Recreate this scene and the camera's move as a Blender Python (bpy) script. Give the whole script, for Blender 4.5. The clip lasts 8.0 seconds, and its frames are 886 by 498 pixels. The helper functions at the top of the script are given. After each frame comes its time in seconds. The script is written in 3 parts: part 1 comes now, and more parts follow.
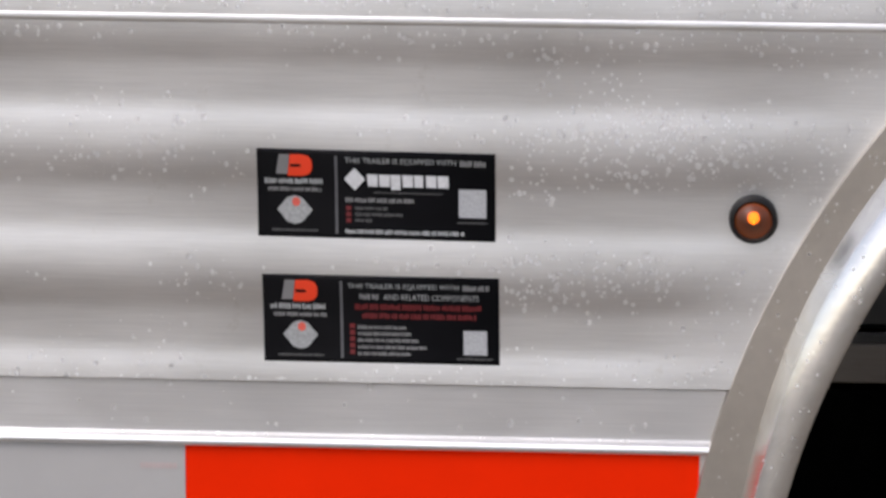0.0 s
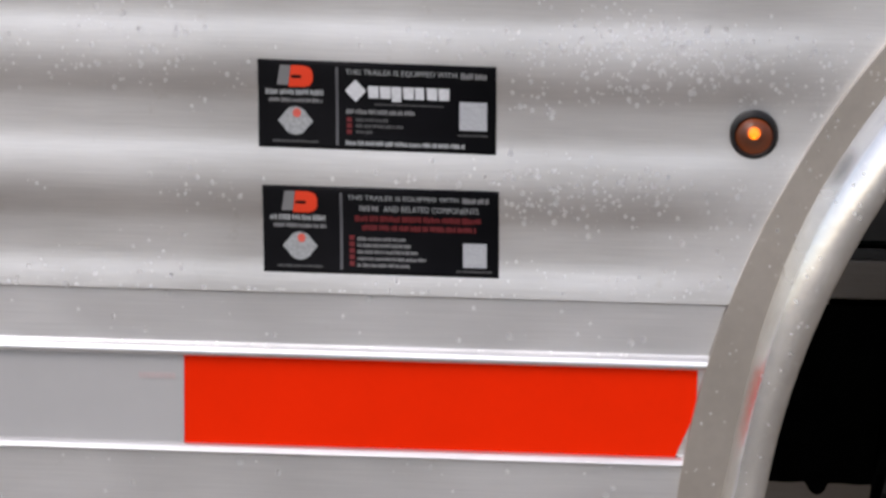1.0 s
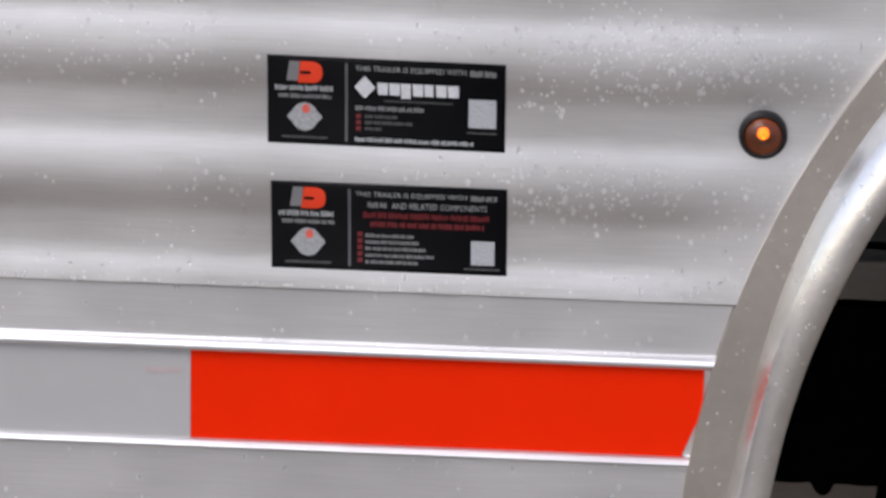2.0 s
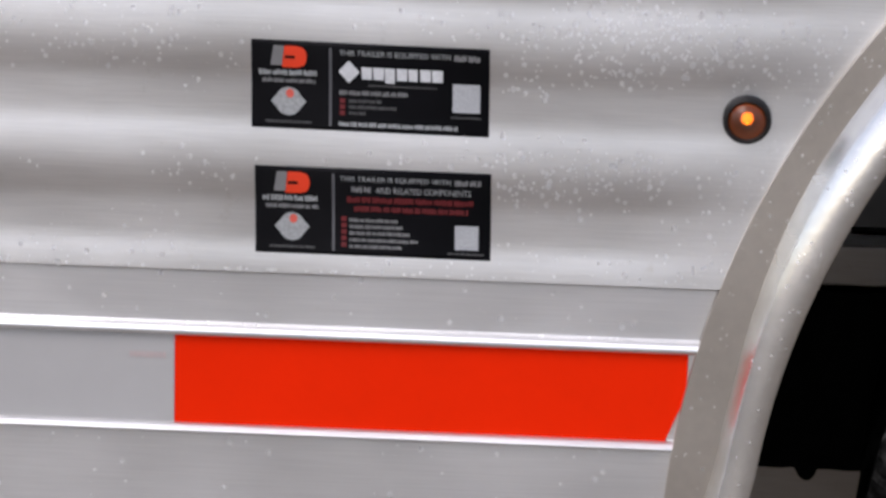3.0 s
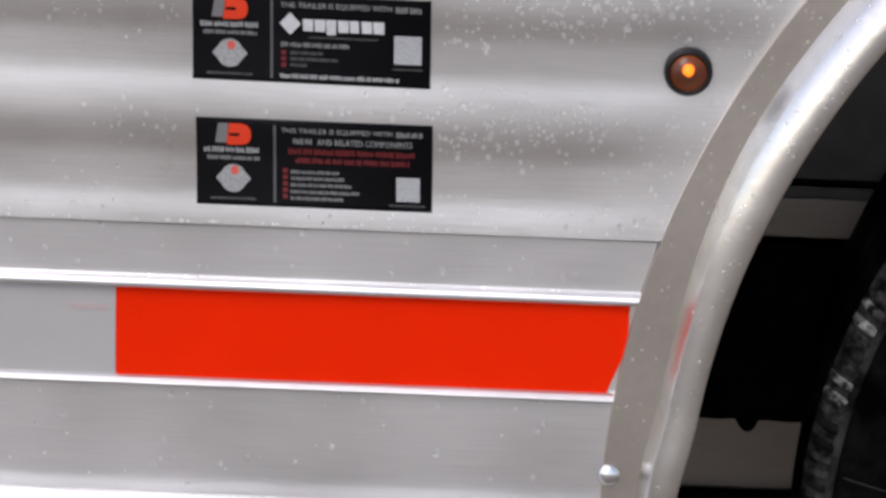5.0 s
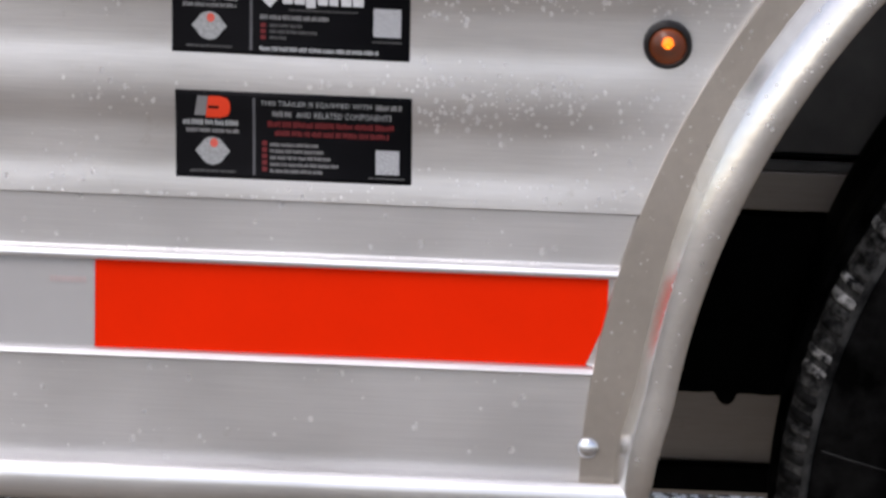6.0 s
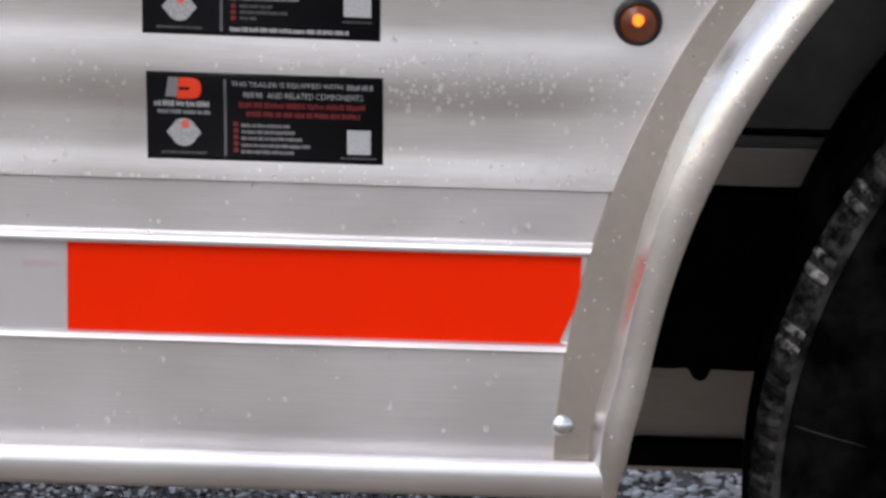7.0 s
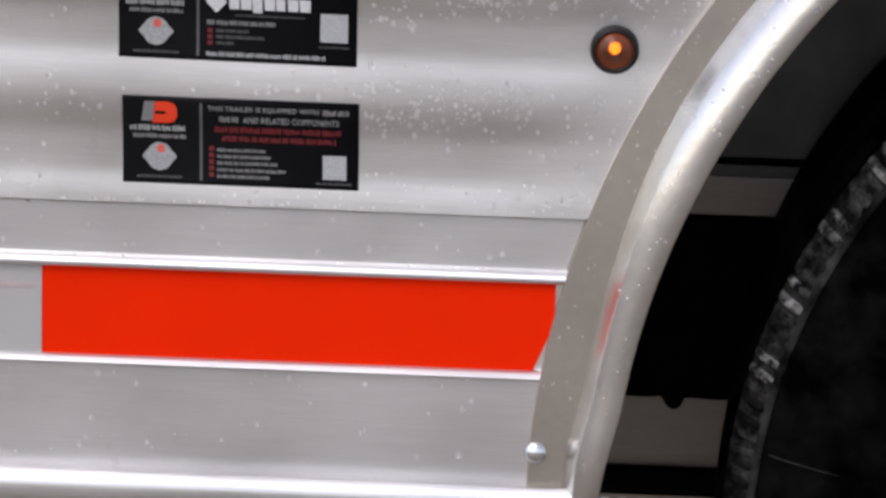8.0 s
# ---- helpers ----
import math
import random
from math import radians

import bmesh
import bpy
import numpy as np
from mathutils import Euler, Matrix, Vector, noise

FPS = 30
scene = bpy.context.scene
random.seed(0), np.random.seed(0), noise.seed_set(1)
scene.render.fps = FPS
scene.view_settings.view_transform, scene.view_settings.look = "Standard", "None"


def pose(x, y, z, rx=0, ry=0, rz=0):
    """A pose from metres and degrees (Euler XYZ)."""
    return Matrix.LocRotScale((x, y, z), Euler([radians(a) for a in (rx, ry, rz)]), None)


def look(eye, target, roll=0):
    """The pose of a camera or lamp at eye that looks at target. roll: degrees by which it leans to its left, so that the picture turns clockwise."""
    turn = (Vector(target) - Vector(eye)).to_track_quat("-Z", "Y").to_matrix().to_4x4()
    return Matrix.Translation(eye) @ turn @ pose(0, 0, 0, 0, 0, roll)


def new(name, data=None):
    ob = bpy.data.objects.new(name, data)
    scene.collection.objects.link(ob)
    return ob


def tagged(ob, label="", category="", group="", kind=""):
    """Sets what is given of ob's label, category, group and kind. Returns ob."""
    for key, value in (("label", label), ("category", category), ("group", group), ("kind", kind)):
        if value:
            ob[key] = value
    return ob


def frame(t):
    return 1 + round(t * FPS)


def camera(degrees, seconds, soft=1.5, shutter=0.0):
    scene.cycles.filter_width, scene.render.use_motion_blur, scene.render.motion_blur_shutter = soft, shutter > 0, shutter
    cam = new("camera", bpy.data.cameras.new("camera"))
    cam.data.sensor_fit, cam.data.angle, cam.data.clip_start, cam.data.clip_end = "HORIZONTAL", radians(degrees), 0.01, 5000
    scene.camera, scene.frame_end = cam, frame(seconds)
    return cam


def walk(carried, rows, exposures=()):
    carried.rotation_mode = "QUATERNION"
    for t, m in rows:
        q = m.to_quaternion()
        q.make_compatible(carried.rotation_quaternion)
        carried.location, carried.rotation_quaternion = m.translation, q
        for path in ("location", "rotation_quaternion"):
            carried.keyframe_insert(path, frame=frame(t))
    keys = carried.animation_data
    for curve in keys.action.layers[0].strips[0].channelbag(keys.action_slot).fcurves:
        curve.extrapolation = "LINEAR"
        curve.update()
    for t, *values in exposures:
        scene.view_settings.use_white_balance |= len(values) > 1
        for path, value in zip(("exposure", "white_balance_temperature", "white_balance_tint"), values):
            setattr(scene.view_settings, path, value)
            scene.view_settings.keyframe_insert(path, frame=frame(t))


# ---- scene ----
# Camera: held in one spot beside the trailer, panning along its side.
# Rows: seconds, yaw to the right, pitch down, lean to the left, in degrees.
cam = camera(12.014, 8.0, soft=3.0)
EYE = Vector((0.2507, -2.2000, 1.2748))
PATH = [
    (0, -2.826, 15.919, 0.268),
    (0.1, -2.823, 16.269, 0.592),
    (0.2, -2.826, 16.438, 0.719),
    (0.5, -2.889, 16.902, 0.511),
    (0.7, -2.860, 17.007, 1.121),
    (1, -2.813, 17.110, 0.786),
    (1.2, -2.836, 17.119, 1.019),
    (2.3, -2.927, 17.185, 1.294),
    (2.5, -2.956, 17.255, 0.695),
    (3, -2.691, 17.352, 1.406),
    (3.5, -2.576, 17.559, 1.567),
    (4, -2.401, 17.675, 1.474),
    (4.5, -2.139, 17.823, 1.096),
    (5, -1.837, 17.987, 1.642),
    (5.2, -1.763, 18.008, 1.559),
    (6.3, -1.435, 18.451, 1.902),
    (6.5, -1.429, 18.489, 1.950),
    (6.8, -1.359, 18.593, 1.554),
    (7, -1.126, 18.622, 1.354),
    (7.3, -0.961, 18.505, 2.057),
    (7.5, -0.838, 18.405, 2.003),
    (7.7, -0.807, 18.311, 1.585),
    (8, -0.776, 18.254, 1.944),
]


def aim(yaw, pitch):
    a, b = radians(yaw), radians(pitch)
    return EYE + 2.3 * Vector((math.sin(a) * math.cos(b), math.cos(a) * math.cos(b), -math.sin(b)))


walk(cam, [(t, look(EYE, aim(yaw, pitch), lean)) for t, yaw, pitch, lean in PATH], [(0.0, 0.93, 6820, 16), (0.6, 0.93, 6790, 16), (2.3, 0.93, 6600, 17), (5.0, 0.93, 6670, 17), (8.0, 0.93, 6700, 17)])

# ---- world and light: a wet, overcast day ----
SUN_ELEVATION, SUN_AZIMUTH = 50.0, 217.0
world = bpy.data.worlds.new("overcast_sky")
scene.world = world
world.use_nodes = True
wn, wl = world.node_tree.nodes, world.node_tree.links
wn.clear()
sky = wn.new("ShaderNodeTexSky")
sky.sky_type, sky.sun_disc = "NISHITA", False
sky.sun_elevation, sky.sun_rotation = radians(SUN_ELEVATION), radians(SUN_AZIMUTH)
sky.dust_density, sky.air_density = 1.2, 1.0
grey = wn.new("ShaderNodeHueSaturation")
grey.inputs["Saturation"].default_value = 0.60
back = wn.new("ShaderNodeBackground")
back.inputs["Strength"].default_value = 0.11
wout = wn.new("ShaderNodeOutputWorld")
wl.new(sky.outputs[0], grey.inputs["Color"])
wl.new(grey.outputs[0], back.inputs["Color"])
wl.new(back.outputs[0], wout.inputs["Surface"])

sun = new("sun", bpy.data.lights.new("sun", "SUN"))
sun.data.energy, sun.data.angle, sun.data.color = 0.9, radians(35), (1.0, 0.985, 0.965)
az, el = radians(SUN_AZIMUTH), radians(SUN_ELEVATION)
sun_from = Vector((math.sin(az) * math.cos(el), math.cos(az) * math.cos(el), math.sin(el)))
sun.matrix_world = look(tuple(sun_from * 30), (0, 0, 0))


# ---- materials ----
def material(name):
    m = bpy.data.materials.new(name)
    m.use_nodes = True
    n, l = m.node_tree.nodes, m.node_tree.links
    return m, n, l, n["Principled BSDF"]


def noise_at(n, l, scale, stretch=(1, 1, 1), detail=4.0, rough=0.55):
    co = n.new("ShaderNodeTexCoord")
    mp = n.new("ShaderNodeMapping")
    mp.inputs["Scale"].default_value = stretch
    nz = n.new("ShaderNodeTexNoise")
    nz.inputs["Scale"].default_value, nz.inputs["Detail"].default_value = scale, detail
    nz.inputs["Roughness"].default_value = rough
    l.new(co.outputs["Object"], mp.inputs["Vector"])
    l.new(mp.outputs[0], nz.inputs["Vector"])
    return nz.outputs[0]


def ramp(n, l, source, stops):
    r = n.new("ShaderNodeValToRGB")
    while len(r.color_ramp.elements) < len(stops):
        r.color_ramp.elements.new(0.5)
    for e, (p, c) in zip(r.color_ramp.elements, stops):
        e.position, e.color = p, (*c, 1) if len(c) == 3 else c
    l.new(source, r.inputs[0])
    return r.outputs[0]


def mix(n, l, kind, fac, a, b):
    m = n.new("ShaderNodeMix")
    m.data_type, m.blend_type = "RGBA", kind
    m.inputs[0].default_value = fac
    l.new(a, m.inputs[6])
    l.new(b, m.inputs[7])
    return m.outputs[2]


def bump(n, l, p, sources):
    last = None
    for src, strength, dist in sources:
        b = n.new("ShaderNodeBump")
        b.inputs["Strength"].default_value, b.inputs["Distance"].default_value = strength, dist
        l.new(src, b.inputs["Height"])
        if last:
            l.new(last, b.inputs["Normal"])
        last = b.outputs[0]
    l.new(last, p.inputs["Normal"])


def to_range(n, l, src, low, high):
    r = n.new("ShaderNodeMapRange")
    r.inputs["To Min"].default_value, r.inputs["To Max"].default_value = low, high
    l.new(src, r.inputs["Value"])
    return r.outputs[0]


def metal(name, base, rough, grain=(1.5, 40, 40), spread=0.08, bumpiness=0.13, metallic=1.0):
    """Mill-finish sheet metal with rolling grain, water film and faint dirt."""
    m, n, l, p = material(name)
    fine = noise_at(n, l, 22.0, grain, 5.0)
    cloud = noise_at(n, l, 7.0, (1, 1, 1.6), 3.0)
    dirt = noise_at(n, l, 48.0, (1, 1, 1), 5.0, 0.7)
    d = tuple(c * 0.86 for c in base)
    b = tuple(min(1, c * 1.05) for c in base)
    c1 = ramp(n, l, cloud, [(0.3, d), (0.7, b)])
    c2 = ramp(n, l, fine, [(0.25, (0.86, 0.86, 0.86)), (0.75, (1, 1, 1))])
    c3 = ramp(n, l, dirt, [(0.27, (0.90, 0.89, 0.87)), (0.36, (1, 1, 1))])
    col = mix(n, l, "MULTIPLY", 1.0, mix(n, l, "MULTIPLY", 0.8, c1, c2), c3)
    l.new(col, p.inputs["Base Color"])
    p.inputs["Metallic"].default_value = metallic
    l.new(to_range(n, l, cloud, rough - spread, rough + spread), p.inputs["Roughness"])
    bump(n, l, p, [(fine, bumpiness, 0.0006), (cloud, 0.12, 0.004)])
    return m


def plain(name, base, rough, metallic=0.0, vary=0.12, scale=60.0, coat=0.0, relief=0.05, gloss=0.5):
    m, n, l, p = material(name)
    nz = noise_at(n, l, scale, (1, 1, 1), 4.0)
    col = ramp(n, l, nz, [(0.3, tuple(c * (1 - vary) for c in base)), (0.7, tuple(min(1, c * (1 + vary)) for c in base))])
    l.new(col, p.inputs["Base Color"])
    p.inputs["Metallic"].default_value, p.inputs["Coat Weight"].default_value = metallic, coat
    p.inputs["Specular IOR Level"].default_value = gloss
    l.new(to_range(n, l, nz, max(0.02, rough - 0.06), rough + 0.06), p.inputs["Roughness"])
    bump(n, l, p, [(nz, relief, 0.001)])
    return m


ALU = metal("corrugated_aluminium", (0.81, 0.80, 0.79), 0.41)
ALU_SKIRT = metal("extruded_aluminium", (0.82, 0.815, 0.815), 0.46, (0.8, 40, 40), 0.10)
ALU_RIB = metal("rib_aluminium", (0.80, 0.80, 0.80), 0.36, (0.8, 60, 60), 0.05)
ALU_FLANGE = metal("flange_aluminium", (0.58, 0.535, 0.48), 0.42, (6, 6, 6))
ALU_FENDER = metal("fender_aluminium", (0.73, 0.715, 0.69), 0.185, (5, 5, 5), 0.04, 0.22)
ALU_FILLET = metal("brushed_fillet_aluminium", (0.72, 0.695, 0.655), 0.26, (5, 5, 5), 0.05, 0.3)
ALU_DULL = metal("weathered_aluminium", (0.41, 0.365, 0.325), 0.6, (2, 20, 20), 0.06)
WELL = plain("wheel_well_coating", (0.115, 0.108, 0.100), 0.7, 0.0, 0.3, 20)
# Near-black for dark parts; also stands in for shade inside the wheel well.
BLACK = plain("black_coat_and_shade", (0.004, 0.004, 0.004), 0.9, 0.0, 0.3, 60, 0.0, 0.05, 0.0)
STEEL = plain("zinc_plated_steel", (0.75, 0.77, 0.80), 0.22, 1.0, 0.06, 300)
RED_TAPE = plain("red_reflective_tape", (0.78, 0.0205, 0.0010), 0.6, 0.0, 0.03, 25, 0.0, 0.02, 0.04)
SILVER_TAPE = plain("silver_reflective_tape", (0.41, 0.405, 0.40), 0.4, 0.1, 0.03, 30, 0.1, 0.02)
LABEL_BLACK = plain("black_vinyl", (0.005, 0.005, 0.006), 0.5, 0.0, 0.2, 40, 0.0, 0.02, 0.08)
LABEL_WHITE = plain("white_print", (0.58, 0.59, 0.60), 0.5, 0.0, 0.12, 400)
BADGE = plain("pale_grey_print", (0.29, 0.30, 0.30), 0.5, 0.0, 0.25, 500)
BADGE_DOT = plain("washed_red_print", (0.62, 0.10, 0.07), 0.5)
LABEL_GREY = plain("grey_print", (0.17, 0.17, 0.17), 0.5, 0.0, 0.1)
LABEL_RULE = plain("grey_rule", (0.09, 0.09, 0.095), 0.5)
LABEL_PANEL = plain("pale_mottled_print", (0.36, 0.37, 0.38), 0.5, 0.0, 0.45, 1300)
LABEL_DIM = plain("dim_grey_print", (0.065, 0.065, 0.065), 0.5, 0.0, 0.15)
LABEL_ORANGE = plain("orange_print", (0.70, 0.042, 0.008), 0.5, 0.0, 0.04)
LABEL_RED = plain("red_print", (0.115, 0.006, 0.008), 0.5, 0.0, 0.06)
RUBBER_RING = plain("black_rubber_grommet", (0.007, 0.006, 0.006), 0.5, 0.0, 0.2, 200, 0.0, 0.05, 0.25)


def tyre_rubber(name, low, high):
    m, n, l, p = material(name)
    a = noise_at(n, l, 42.0, (1, 1, 1), 6.0, 0.6)
    b = noise_at(n, l, 9.0, (1, 1, 1), 3.0)
    c1 = ramp(n, l, a, [(0.40, (low, low, low)), (0.72, (high, high, high * 0.97))])
    c2 = ramp(n, l, b, [(0.35, (0.25, 0.25, 0.25)), (0.65, (1, 1, 1))])
    l.new(mix(n, l, "MULTIPLY", 1.0, c1, c2), p.inputs["Base Color"])
    l.new(to_range(n, l, a, 0.35, 0.75), p.inputs["Roughness"])
    p.inputs["Specular IOR Level"].default_value = 0.012
    bump(n, l, p, [(a, 0.5, 0.003)])
    return m


TYRE = tyre_rubber("tyre_rubber", 0.0007, 0.011)


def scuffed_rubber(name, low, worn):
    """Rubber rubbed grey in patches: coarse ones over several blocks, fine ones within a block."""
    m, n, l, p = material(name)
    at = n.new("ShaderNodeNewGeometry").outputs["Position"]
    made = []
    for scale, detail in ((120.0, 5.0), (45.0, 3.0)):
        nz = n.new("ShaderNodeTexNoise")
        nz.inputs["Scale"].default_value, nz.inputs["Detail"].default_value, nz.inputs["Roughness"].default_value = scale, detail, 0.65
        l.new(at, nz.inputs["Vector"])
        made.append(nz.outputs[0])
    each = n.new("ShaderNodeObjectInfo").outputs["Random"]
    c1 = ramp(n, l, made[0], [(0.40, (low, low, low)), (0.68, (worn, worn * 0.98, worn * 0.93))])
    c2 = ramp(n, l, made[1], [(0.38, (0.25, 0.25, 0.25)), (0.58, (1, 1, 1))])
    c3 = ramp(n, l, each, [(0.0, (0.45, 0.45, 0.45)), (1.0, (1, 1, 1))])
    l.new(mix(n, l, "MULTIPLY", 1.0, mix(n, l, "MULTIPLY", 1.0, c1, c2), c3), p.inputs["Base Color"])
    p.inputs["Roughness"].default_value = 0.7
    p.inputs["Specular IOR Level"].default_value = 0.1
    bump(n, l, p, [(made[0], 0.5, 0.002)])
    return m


# Three levels of one rubber; the lightest and darkest also carry light and shade.
LIT_SCUFFED = scuffed_rubber("lit_scuffed_rubber", 0.012, 0.66)
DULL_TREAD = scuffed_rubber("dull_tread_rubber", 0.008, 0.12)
SHADED_TREAD = scuffed_rubber("shaded_tread_rubber", 0.003, 0.035)
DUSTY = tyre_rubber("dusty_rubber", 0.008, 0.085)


def wet_ground():
    m, n, l, p = material("wet_gravelly_asphalt")
    a = noise_at(n, l, 120.0, (1, 1, 1), 5.0, 0.7)
    b = noise_at(n, l, 0.6, (1, 1, 1), 4.0)
    c1 = ramp(n, l, a, [(0.35, (0.049, 0.041, 0.031)), (0.7, (0.335, 0.270, 0.198))])
    c2 = ramp(n, l, b, [(0.3, (0.75, 0.75, 0.75)), (0.7, (1, 1, 1))])
    l.new(mix(n, l, "MULTIPLY", 1.0, c1, c2), p.inputs["Base Color"])
    l.new(to_range(n, l, b, 0.25, 0.5), p.inputs["Roughness"])
    bump(n, l, p, [(a, 0.8, 0.006)])
    return m


GROUND = wet_ground()


def stone(name, dark):
    """Wet chips; dark: the share of black ones."""
    m, n, l, p = material(name)
    isl = n.new("ShaderNodeNewGeometry").outputs["Random Per Island"]
    col = ramp(n, l, isl, [(0.0, (0.012, 0.012, 0.013)), (dark, (0.008, 0.008, 0.008)), (dark + 0.02, (0.16, 0.16, 0.16)), (dark + 0.12, (0.35, 0.35, 0.34)),
                           (dark + 0.14, (0.92, 0.92, 0.92)), (1.0, (0.96, 0.96, 0.96))])
    l.new(col, p.inputs["Base Color"])
    p.inputs["Roughness"].default_value = 0.12
    return m


# Two mixes of one gravel: the ground's shade and light put into chip colour.
STONE_SHADED, STONE_LIT = stone("wet_shaded_stone_chips", 0.55), stone("wet_lit_stone_chips", 0.14)


def clear_water():
    m, n, l, p = material("water")
    p.inputs["Base Color"].default_value = (1, 1, 1, 1)
    p.inputs["Transmission Weight"].default_value = 0.90
    p.inputs["IOR"].default_value, p.inputs["Roughness"].default_value = 1.33, 0.48
    return m


WATER = clear_water()


def amber_lens():
    m, n, l, p = material("smoked_amber_lens")
    p.inputs["Base Color"].default_value = (0.15, 0.100, 0.066, 1)
    p.inputs["Transmission Weight"].default_value = 0.93
    p.inputs["IOR"].default_value, p.inputs["Roughness"].default_value = 1.12, 0.42
    p.inputs["Coat Weight"].default_value, p.inputs["Coat Roughness"].default_value = 1.0, 0.22
    return m


def glow(name, color, strength):
    m, n, l, p = material(name)
    p.inputs["Base Color"].default_value = (*color, 1)
    p.inputs["Emission Color"].default_value = (*color, 1)
    p.inputs["Emission Strength"].default_value = strength
    return m


LENS = amber_lens()
LED = glow("lit_amber_diode", (1.0, 0.21, 0.004), 4.0)
REFLECTOR = plain("amber_reflector", (0.016, 0.009, 0.007), 0.4, 0.0, 0.2, 300)


# ---- mesh helpers ----
def mesh_object(name, verts, faces, mat, parent=None, label="", smooth=False):
    me = bpy.data.meshes.new(name)
    me.from_pydata([tuple(v) for v in verts], [], faces)
    me.validate()
    me.materials.append(mat)
    if smooth:
        for f in me.polygons:
            f.use_smooth = True
    ob = new(name, me)
    ob.parent = parent
    return tagged(ob, label) if label else ob


def part(name, bm, mat, parent=None, label="", smooth=False):
    bmesh.ops.recalc_face_normals(bm, faces=bm.faces)
    me = bpy.data.meshes.new(name)
    bm.to_mesh(me)
    bm.free()
    me.materials.append(mat)
    if smooth:
        for f in me.polygons:
            f.use_smooth = True
    ob = new(name, me)
    ob.parent = parent
    return tagged(ob, label) if label else ob


def box(bm, lo, hi, bevel=0.0):
    r = bmesh.ops.create_cube(bm, size=1.0)
    for v in r["verts"]:
        for k in range(3):
            v.co[k] = lo[k] + (v.co[k] + 0.5) * (hi[k] - lo[k])
    if bevel:
        es = list({e for v in r["verts"] for e in v.link_edges})
        bmesh.ops.bevel(bm, geom=es, offset=bevel, segments=2, profile=0.5, affect="EDGES")
    return bm


def boxed(name, lo, hi, mat, parent=None, label="", bevel=0.0):
    return part(name, box(bmesh.new(), lo, hi, bevel), mat, parent, label)


def solid(ob, thick):
    md = ob.modifiers.new("thickness", "SOLIDIFY")
    md.thickness, md.offset = thick, -1.0
    return ob


# ---- the plan: trailer side in the plane y = 0, camera on the side of negative y ----
X0, X1 = -1.55, 1.95              # trailer's front and back
WIDTH, ROOF = 1.16, 1.80
ARCH_X, ARCH_Z, ARCH_R = 0.789, 0.405, 0.513   # wheel arch
PITCH, BRIGHT = 0.0690, 0.7216                 # corrugation: its pitch, and a height at which it faces up most
SHEET_LOW, SEAM = 0.5712, 0.7748
RAIL_TOP, RAIL_LOW = 0.4144, 0.3914
FLANGE_R = 0.5170

# slope of the corrugation over one pitch, downwards from BRIGHT: a slow roll over the crest and a tighter valley
SLOPE = [(0.0, 0.180), (0.06, 0.150), (0.11, 0.112), (0.20, 0.066), (0.32, -0.050), (0.43, -0.148), (0.50, -0.180), (0.55, -0.165),
         (0.60, -0.075), (0.66, -0.030), (0.82, -0.005), (0.89, 0.040), (0.95, 0.115), (1.0, 0.180)]
phase = np.linspace(0, 1, 401)
slope_at = np.interp(phase, [p for p, _ in SLOPE], [v for _, v in SLOPE])
slope_at = np.convolve(np.concatenate([slope_at[-17:-1], slope_at, slope_at[1:17]]), np.ones(33) / 33, "valid")
slope_at = 0.86 * (slope_at - slope_at[:-1].mean())
lie = -np.concatenate([[0.0], np.cumsum((slope_at[1:] + slope_at[:-1]) / 2)]) * PITCH / 400
lie -= lie.mean()


def ease(a, b, x):
    u = max(0.0, min(1.0, (x - a) / (b - a)))
    return u * u * (3 - 2 * u)


def wave(z, x=None):
    """How the corrugated sheet lies at height z; towards the wheel arch it is pressed flatter and leans back a little."""
    y = float(np.interp(((BRIGHT - z) / PITCH) % 1.0, phase, lie))
    if x is None:
        return y
    d = math.hypot(x - ARCH_X, z - ARCH_Z) - 0.505
    return y * (0.30 + 0.70 * ease(0.010, 0.075, d)) + 0.040 * (1 - ease(0.0, 0.16, d)) * (min(z, SEAM) - 0.600)


def arch_edge(z, r):
    """Half the width of the arch opening of radius r at height z."""
    h = z - ARCH_Z
    if h <= 0:
        return r
    return math.sqrt(r * r - h * h) if h < r else 0.0


def sheet(name, profile, mat, parent, r=0.505, label="", smooth=False, xs=None):
    """A sheet with a profile of (z, y), cut round the wheel arch."""
    a, b = xs or (X0, X1)
    whole = max(z for z, _ in profile) > ARCH_Z + r
    pieces = ([], [])
    for (za, ya), (zb, yb) in zip(profile, profile[1:]):
        ea, eb = arch_edge(za, r), arch_edge(zb, r)
        if ea == 0.0 and eb == 0.0:
            pieces[0].append([(a, ya, za), (b, ya, za), (b, yb, zb), (a, yb, zb)])
            continue
        la, lb, ra, rb = ARCH_X - ea, ARCH_X - eb, ARCH_X + ea, ARCH_X + eb
        pieces[0].append([(a, ya, za), (la, ya, za), (lb, yb, zb), (a, yb, zb)])
        pieces[0 if whole else 1].append([(ra, ya, za), (b, ya, za), (b, yb, zb), (rb, yb, zb)])
    made = []
    for quads in pieces:
        if not quads:
            continue
        bm = bmesh.new()
        for q in quads:
            bm.faces.new([bm.verts.new(v) for v in q])
        bmesh.ops.remove_doubles(bm, verts=bm.verts, dist=0.00002)
        me = bpy.data.meshes.new(name)
        bm.to_mesh(me)
        bm.free()
        me.materials.append(mat)
        for f in me.polygons:
            f.use_smooth = smooth
        ob = new(name, me)
        ob.parent = parent
        made.append(tagged(ob, label) if label else ob)
    return made[0]


